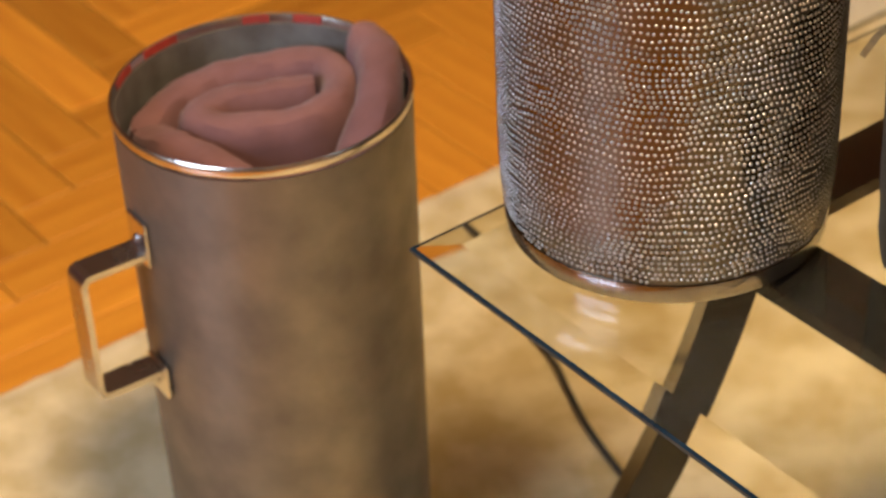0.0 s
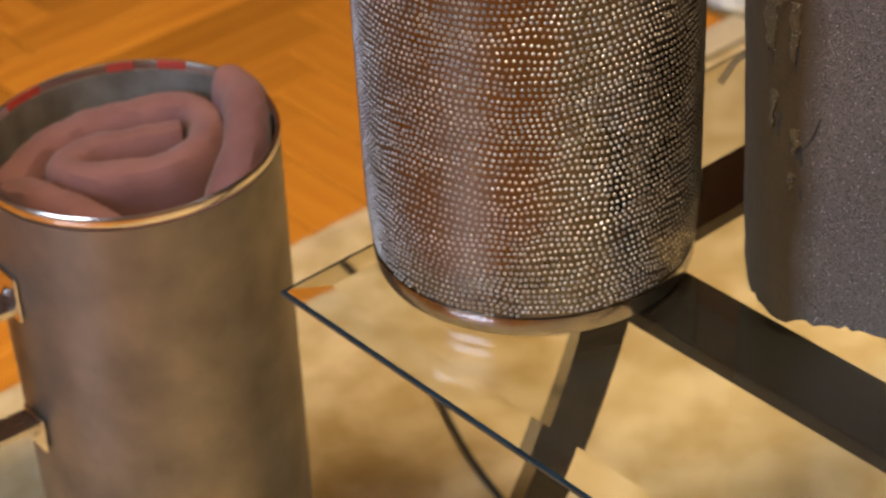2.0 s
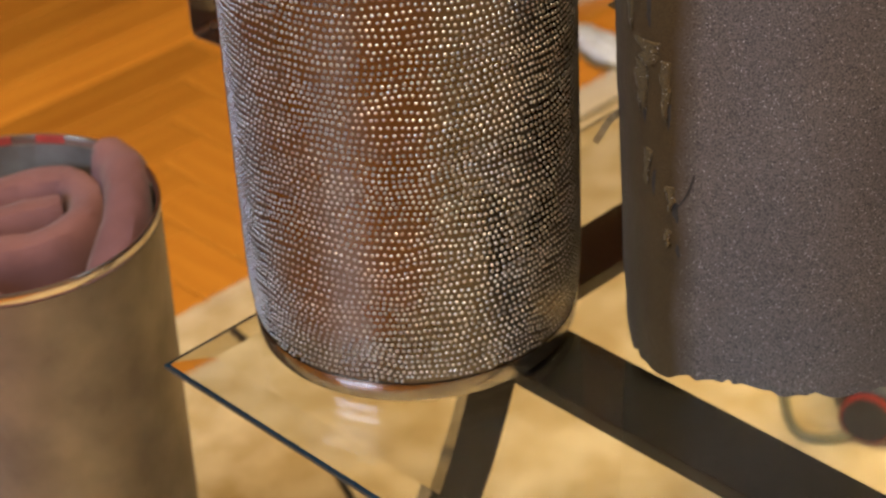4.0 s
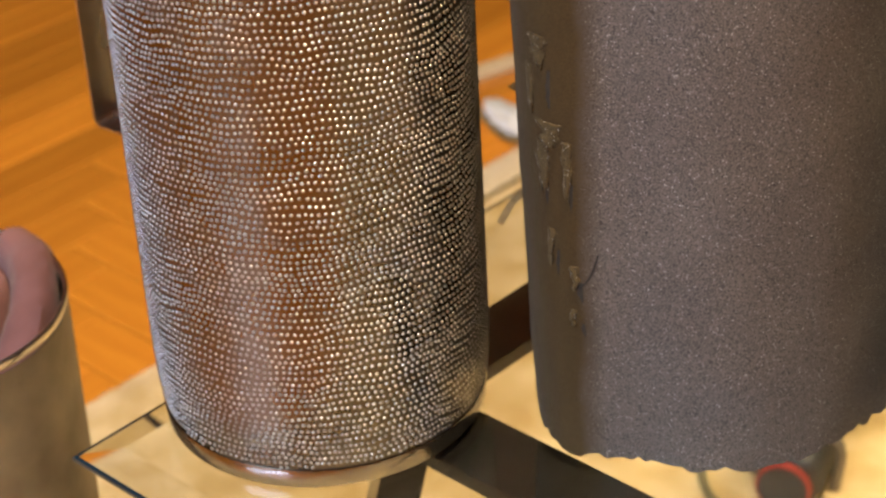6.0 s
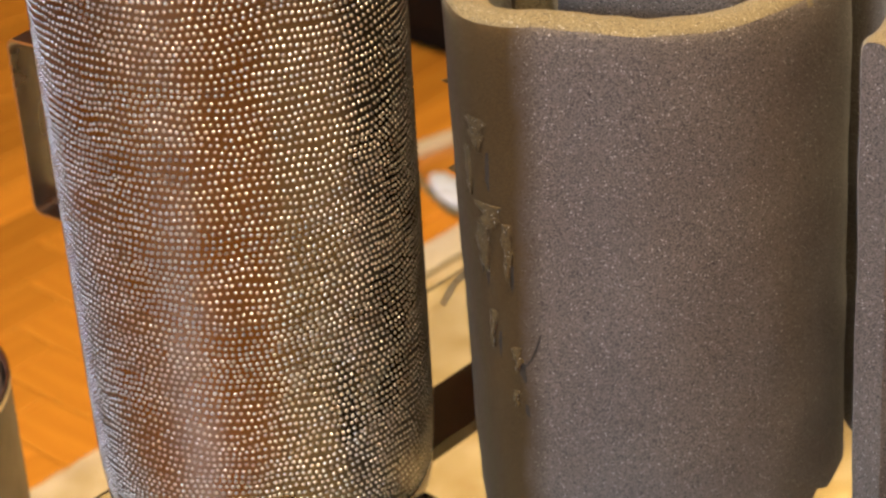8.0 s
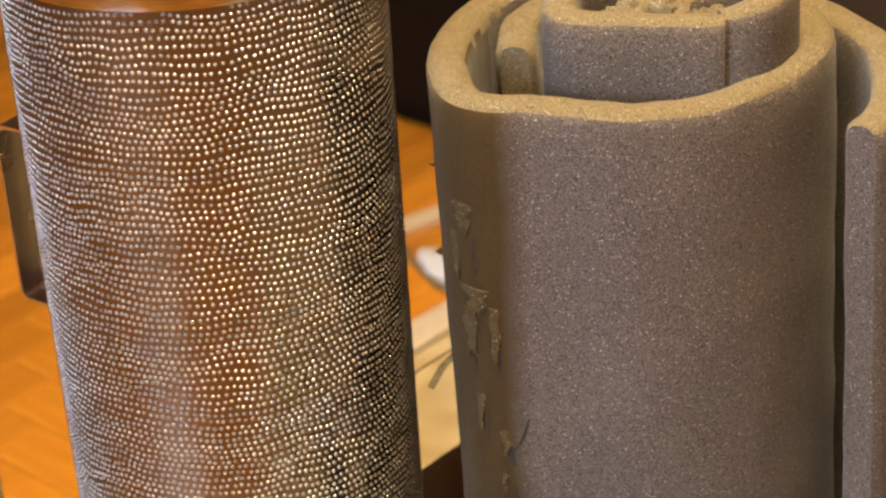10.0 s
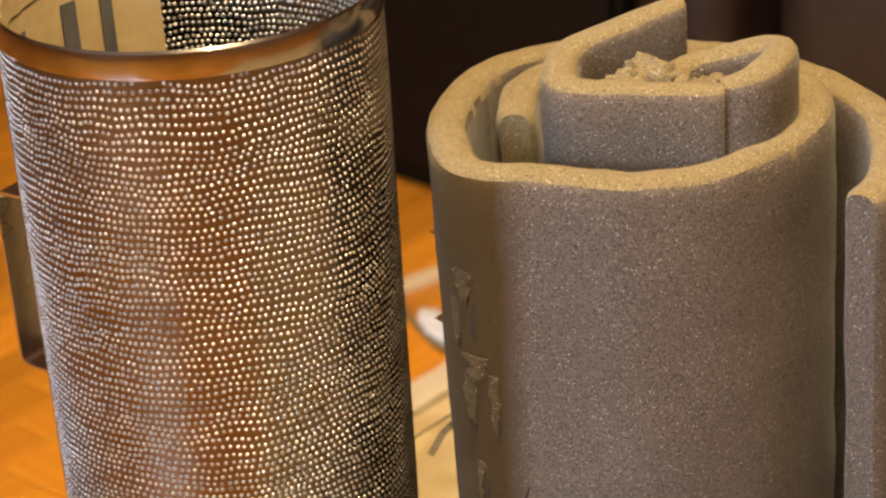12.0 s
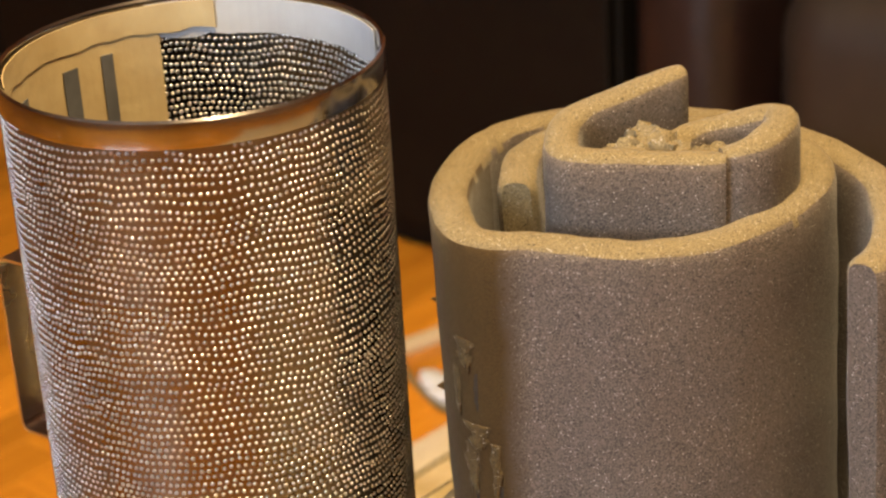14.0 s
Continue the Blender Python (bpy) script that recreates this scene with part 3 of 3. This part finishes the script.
for n, (x, z, w, h) in enumerate(((-0.0905, 0.262, 0.0060, 0.016), (-0.0850, 0.214, 0.0085, 0.013), (-0.0890, 0.201, 0.0040, 0.027), (-0.0760, 0.204, 0.0036, 0.031),
                                  (-0.0950, 0.243, 0.0026, 0.024), (-0.0850, 0.150, 0.0032, 0.020), (-0.0740, 0.103, 0.0022, 0.010), (-0.0725, 0.130, 0.0030, 0.014))):
    flap(x, z, w, h, n * 3.7)


def crumb(x, y, z, w, d, h, seed):
    bm = bmesh.new()
    bmesh.ops.create_icosphere(bm, subdivisions=3, radius=1)
    for v in bm.verts:
        n = 1 + 0.4 * noise.noise(v.co * 2.2 + Vector((seed, 0, 0))) + 0.3 * noise.noise(v.co * 6 + Vector((0, seed, 0)))
        v.co = Vector((x + v.co.x * w * n, y + v.co.y * d * n, z + v.co.z * h * n))
    return part("torn_tuft", bm, M_CUT, foam, "ragged torn foam tuft", smooth=True)


for n, (x, y, z, w, d, h) in enumerate(((-0.004, -0.043, 0.345, 0.013, 0.010, 0.012), (0.010, -0.040, 0.347, 0.011, 0.010, 0.012), (-0.015, -0.044, 0.341, 0.008, 0.008, 0.010), (0.002, -0.031, 0.349, 0.011, 0.008, 0.010), (0.020, -0.044, 0.343, 0.008, 0.007, 0.010), (0.030, -0.040, 0.340, 0.009, 0.008, 0.010), (0.040, -0.034, 0.338, 0.010, 0.010, 0.010))):
    crumb(x, y, z - 0.005, w, d, h, n * 2.9)


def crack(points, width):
    """A split: its shade as a ragged dark ribbon let into the face, widest in its middle."""
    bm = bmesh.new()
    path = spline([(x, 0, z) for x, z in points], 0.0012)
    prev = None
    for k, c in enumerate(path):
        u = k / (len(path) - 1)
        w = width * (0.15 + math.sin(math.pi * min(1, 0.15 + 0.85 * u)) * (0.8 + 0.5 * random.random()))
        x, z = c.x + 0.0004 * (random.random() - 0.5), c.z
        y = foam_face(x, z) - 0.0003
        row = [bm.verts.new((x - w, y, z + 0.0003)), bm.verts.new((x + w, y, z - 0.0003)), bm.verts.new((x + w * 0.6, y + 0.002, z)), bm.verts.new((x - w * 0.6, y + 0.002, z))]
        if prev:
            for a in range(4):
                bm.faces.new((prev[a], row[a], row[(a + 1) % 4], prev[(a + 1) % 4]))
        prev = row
    return part("crack", bm, M_CRACK_SHADE, foam, "split in the foam, its shade a dark ribbon")


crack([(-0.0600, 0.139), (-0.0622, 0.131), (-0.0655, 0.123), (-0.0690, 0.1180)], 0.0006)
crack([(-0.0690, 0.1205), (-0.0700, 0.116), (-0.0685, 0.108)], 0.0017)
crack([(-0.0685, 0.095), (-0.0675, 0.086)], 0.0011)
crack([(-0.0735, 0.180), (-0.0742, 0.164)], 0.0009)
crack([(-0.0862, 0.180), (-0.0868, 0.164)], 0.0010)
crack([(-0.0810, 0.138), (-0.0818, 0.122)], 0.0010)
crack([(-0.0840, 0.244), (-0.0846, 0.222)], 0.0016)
# slivers that stick out past the edge, lightened in colour to look lit
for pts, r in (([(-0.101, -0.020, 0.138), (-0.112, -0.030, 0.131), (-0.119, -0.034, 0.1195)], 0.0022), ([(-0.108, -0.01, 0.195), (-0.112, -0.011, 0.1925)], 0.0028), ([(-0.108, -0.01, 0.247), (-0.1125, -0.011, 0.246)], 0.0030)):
    part("torn_sliver", strap([Vector(q) for q in pts], r * 1.8, 0.0012, Vector((0.83, 0, -0.55))), M_LIT_SLIVER, foam, "thin torn foam sliver")

# ---- tin mug ----
MUG_AT, MR = (-0.1010, 1.1895), 0.0998
TALL = Matrix.Diagonal((1, 1, 1.067, 1))
mug = thing("tin_mug", facing(*MUG_AT, 0.009) @ TALL, "tall brushed tin mug with a strap handle, standing on the rug", "mug")
part("body", lathe([(MR - 0.0115, 0.0), (MR - 0.0065, 0.004), (MR - 0.0045, 0.014)] + [(MR - 0.0045 + 0.0045 * k / 6, 0.014 + 0.364 * k / 6) for k in range(1, 7)] + [(MR - 0.0012, 0.378)] + [(MR - 0.0012 - 0.0046 * k / 6, 0.378 - 0.36 * k / 6) for k in range(1, 7)] + [(MR - 0.0100, 0.012)], 128, 0.0012), M_TIN, mug, smooth=True)
part("bottom", lathe([(0.0001, 0.002), (MR - 0.0105, 0.002), (MR - 0.0105, 0.006), (0.0001, 0.006)], 64), M_TIN, mug)
part("rim", lathe([(MR - 0.0024, 0.3805), (MR + 0.0006, 0.3805), (MR + 0.0012, 0.3825), (MR + 0.0010, 0.3858), (MR, 0.3872), (MR - 0.0014, 0.3866), (MR - 0.0024, 0.3840)], 128, 0.0012), M_RIM, mug, "rolled bright rim", smooth=True)
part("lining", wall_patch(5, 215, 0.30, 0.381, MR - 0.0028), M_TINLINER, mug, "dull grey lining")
for a0, a1 in ((60, 72), (82, 93), (122, 140), (150, 165)):
    part("red_mark", wall_patch(a0, a1, 0.3815, 0.3872, MR - 0.0022), M_RED, mug, "worn red paint under the rim")
grip = handle_on(mug, math.radians(205), 0.213, 0.304, MR - 0.0012, 0.148, 0.022, M_HANDLE, 0.0045)
d = Vector((math.cos(math.radians(205)), math.sin(math.radians(205)), 0))
for z, tall in ((0.312, 0.016), (0.205, 0.013)):
    bm = box(-0.013, 0.013, -0.0016, 0.0016, -tall, tall, 0.0012)
    bmesh.ops.transform(bm, matrix=Matrix.Translation(d * (MR + 0.0008) + Vector((0, 0, z))) @ Matrix.Rotation(math.radians(205 - 90), 4, "Z"), verts=bm.verts)
    part("foot_plate", bm, M_RIM, grip, "bright soldered plate")

# ---- rolled felt in the mug ----
cloth = thing("rolled_cloth", facing(*MUG_AT, 0.009) @ TALL, "mauve-brown padded cloth rolled into the mug", "cloth")
part("coil", sheet(cm([(3.7, -3.3), (0.4, -3.2), (-2.6, -2.7), (-4.3, -0.9), (-2.5, 1.0), (0.3, 1.5), (3.0, 0.9), (4.9, -1.1), (5.5, -4.0), (4.4, -6.4), (1.0, -7.1), (-2.6, -6.7), (-5.3, -5.2), (-7.4, -3.0), (-8.2, -1.0)]),
                   0.0140, 0.02, [0.372, 0.371, 0.372, 0.374, 0.374, 0.372, 0.370, 0.366, 0.360], 0.018, rough=0.0012), M_CLOTH, cloth, smooth=True)
part("fold", sheet(cm([(-8.0, -1.0), (-6.4, 1.5), (-4.2, 4.0), (-1.6, 6.0)]), 0.0165, 0.02, [0.362, 0.370, 0.370, 0.362], 0.022, rough=0.0012), M_CLOTH, cloth, smooth=True)
part("fold", sheet(cm([(-1.6, 7.2), (1.0, 7.4), (3.6, 6.6)]), 0.0120, 0.02, [0.360, 0.364, 0.362], 0.015, rough=0.0012), M_CLOTH, cloth, smooth=True)
part("fold", sheet(cm([(7.4, -6.6), (8.2, -3.8), (7.8, 0.0), (6.4, 3.6), (3.9, 6.6)]), 0.0165, 0.02, [0.390, 0.392, 0.386, 0.374, 0.352], 0.021, rough=0.0012), M_CLOTH, cloth, smooth=True)

# ---- things on the floor ----
cord = part("floor_cable", tube([(0.252, 0.02, 0.014), (0.263, 0.092, 0.014), (0.272, 0.131, 0.014), (0.285, 0.173, 0.014), (0.301, 0.213, 0.014), (0.320, 0.259, 0.014), (0.333, 0.33, 0.013)], 0.0028), M_CABLE, None, smooth=True)
cord.matrix_world = ROOM
tagged(cord, "black rubber power cord lying on the rug", "cord")
lath = part("wooden_lath", box(-0.13, 0.13, -0.011, 0.011, 0, 0.012, 0.002), M_LATH, None)
lath.matrix_world = at(1.165, 0.684, 0.0, -14)
tagged(lath, "pale bare wooden lath lying on the parquet", "lath")


bm = bmesh.new()
bmesh.ops.create_icosphere(bm, subdivisions=4, radius=1)
for v in bm.verts:
    n = 1 + 0.35 * noise.noise(v.co * 1.6) + 0.22 * noise.noise(v.co * 4.0) + 0.1 * noise.noise(v.co * 9.0)
    v.co = Vector((v.co.x * 0.021 * n, v.co.y * 0.052 * n, max(0.0, 0.009 + v.co.z * 0.013 * n)))
bag = part("plastic_bag", bm, M_WHITEPL, None, smooth=True)
bag.matrix_world = at(1.036, 0.580, 0.0, -17)
tagged(bag, "crumpled white plastic bag on the parquet", "bag")
# a thin brown tube that follows a dark curve beside the bag
brown_tube = part("thin_cord", tube([(1.09, 0.72, 0.004), (1.05, 0.66, 0.004), (1.028, 0.619, 0.004), (1.006, 0.57, 0.006), (1.002, 0.538, 0.013), (1.02, 0.47, 0.014)], 0.0036), M_CABLE2, None, smooth=True)
brown_tube.matrix_world = ROOM
tagged(brown_tube, "thin brown curved tube across the rug's edge", "cord")
lead = part("cable", tube([(0.71, 0.11, 0.014), (0.675, 0.062, 0.014), (0.645, 0.025, 0.014), (0.618, -0.002, 0.014), (0.606, -0.024, 0.014), (0.615, -0.044, 0.014), (0.645, -0.066, 0.016)], 0.0042), M_CABLE2, None, smooth=True)
lead.matrix_world = ROOM
tagged(lead, "olive-grey cable looped on the rug", "cable")
tool = thing("power_tool", at(0.675, -0.055, 0.010, 20), "black and red hand tool lying under the glass table", "tool")
part("body", box(-0.035, 0.05, -0.03, 0.03, 0, 0.055, 0.018, 4), M_CABLE, tool, smooth=True)
grip = part("grip", lathe([(0.0001, 0.0), (0.019, 0.0), (0.021, 0.003), (0.021, 0.012), (0.0001, 0.012)], 28), M_CABLE, tool, smooth=True)
grip.matrix_basis = pose(-0.034, 0.0, 0.026, 0, -90, 0)
ring = part("ring", lathe([(0.019, 0.004), (0.0235, 0.004), (0.0235, 0.010), (0.019, 0.010)], 28), M_RED, tool, "red rubber ring", smooth=True)
ring.matrix_basis = pose(-0.034, 0.0, 0.026, 0, -90, 0)
part("bracket", tube([(0.0, -0.034, 0.004), (0.0, -0.036, 0.05), (0.0, 0.0, 0.062), (0.0, 0.036, 0.05), (0.0, 0.034, 0.004)], 0.005), M_TIN, tool, "dull metal bracket", smooth=True)
part("motor", box(0.045, 0.12, -0.025, 0.035, 0, 0.075, 0.01, 3), M_CABLE, tool, smooth=True)

# ---- sofa and cabinet ----
sofa = thing("sofa", at(0, 0, 0), "dark brown leather sofa with rounded arm and seat cushion", "sofa")
part("base", box(1.36, 2.2, -1.5, 0.38, 0.05, 0.22, 0.01), M_LEATHER, sofa)
part("arm", box(1.30, 2.22, 0.385, 0.525, 0.02, 0.50, 0.05, 5), M_LEATHER, sofa, "rounded leather arm", smooth=True)
part("seat_cushion", box(1.33, 2.15, -0.62, 0.365, 0.225, 0.47, 0.085, 6), M_LEATHER2, sofa, smooth=True)
part("seat_cushion", box(1.33, 2.15, -1.5, -0.64, 0.225, 0.47, 0.07, 5), M_LEATHER2, sofa, smooth=True)
part("backrest", box(2.05, 2.25, -1.5, 0.38, 0.1, 0.85, 0.05, 4), M_LEATHER, sofa, smooth=True)
cabinet = thing("cabinet", at(0, 0, 0), "low dark wooden cabinet", "cabinet")
part("body", box(1.32, 1.75, 0.54, 2.3, 0.05, 0.72, 0.004), M_DARKWOOD, cabinet)
part("plinth", box(1.34, 1.73, 0.56, 2.28, 0.0, 0.05), M_DARKWOOD, cabinet)
for k in range(3):
    y = 0.545 + k * 0.585
    door = part("door", box(1.300, 1.319, y, y + 0.58, 0.055, 0.715, 0.003), M_DARKWOOD, cabinet)
    part("knob", lathe([(0.0001, 0), (0.006, 0), (0.006, 0.012), (0.012, 0.018), (0.012, 0.024), (0.0001, 0.028)], 20), M_DARKWOOD, door, smooth=True).matrix_basis = pose(1.300, y + 0.53, 0.45, 0, -90, 0)

# ---- parquet blocks, laid in a herringbone ----
PW, RUN, GAP = 0.0665, 7, 0.0008
PL = PW * RUN


def block_mesh():
    bm = box(-PL / 2 + GAP, PL / 2 - GAP, -PW / 2 + GAP, PW / 2 - GAP, -0.012, 0.0)
    bmesh.ops.bevel(bm, geom=[e for e in bm.edges if all(v.co.z > -0.001 for v in e.verts)], offset=0.0012, segments=1, affect="EDGES")
    me = bpy.data.meshes.new("parquet_block")
    bm.to_mesh(me)
    bm.free()
    me.materials.append(M_OAK)
    return me


BLOCK = block_mesh()
near, rest = [], []
for i in range(-48, 44):
    for k in range(-64, 46):
        step = (i - k - 1) % (2 * RUN)
        x, y = 0.015 + i * PW, 0.715 + k * PW
        if step == 0:
            cx, cy, turn = x + PL / 2, y + PW / 2, 0.0
        elif step == 2 * RUN - 1:
            cx, cy, turn = x + PW / 2, y + PL / 2, 90.0
        else:
            continue
        if X0 - 0.23 < cx < X1 + 0.23 and Y0 - 0.23 < cy < Y1 + 0.23:
            (near if -0.7 < cx < 1.35 and 0.4 < cy < 2.1 else rest).append((cx, cy, turn))
for cx, cy, turn in near[:300]:
    ob = new("parquet_block", BLOCK)
    ob.parent = floor
    ob.matrix_basis = pose(cx, cy, 0, 0, 0, turn)
verts, faces = [], []
for cx, cy, turn in rest + near[300:]:
    m, b = pose(cx, cy, 0, 0, 0, turn), len(verts)
    verts += [(min(max(q.x, X0), X1), min(max(q.y, Y0), Y1), q.z) for q in (m @ v.co for v in BLOCK.vertices)]
    faces += [tuple(b + q for q in p.vertices) for p in BLOCK.polygons]
more = mesh_object("parquet_blocks", verts, faces, M_OAK, smooth=False)
more.parent = floor
tagged(more, kind="stuff")
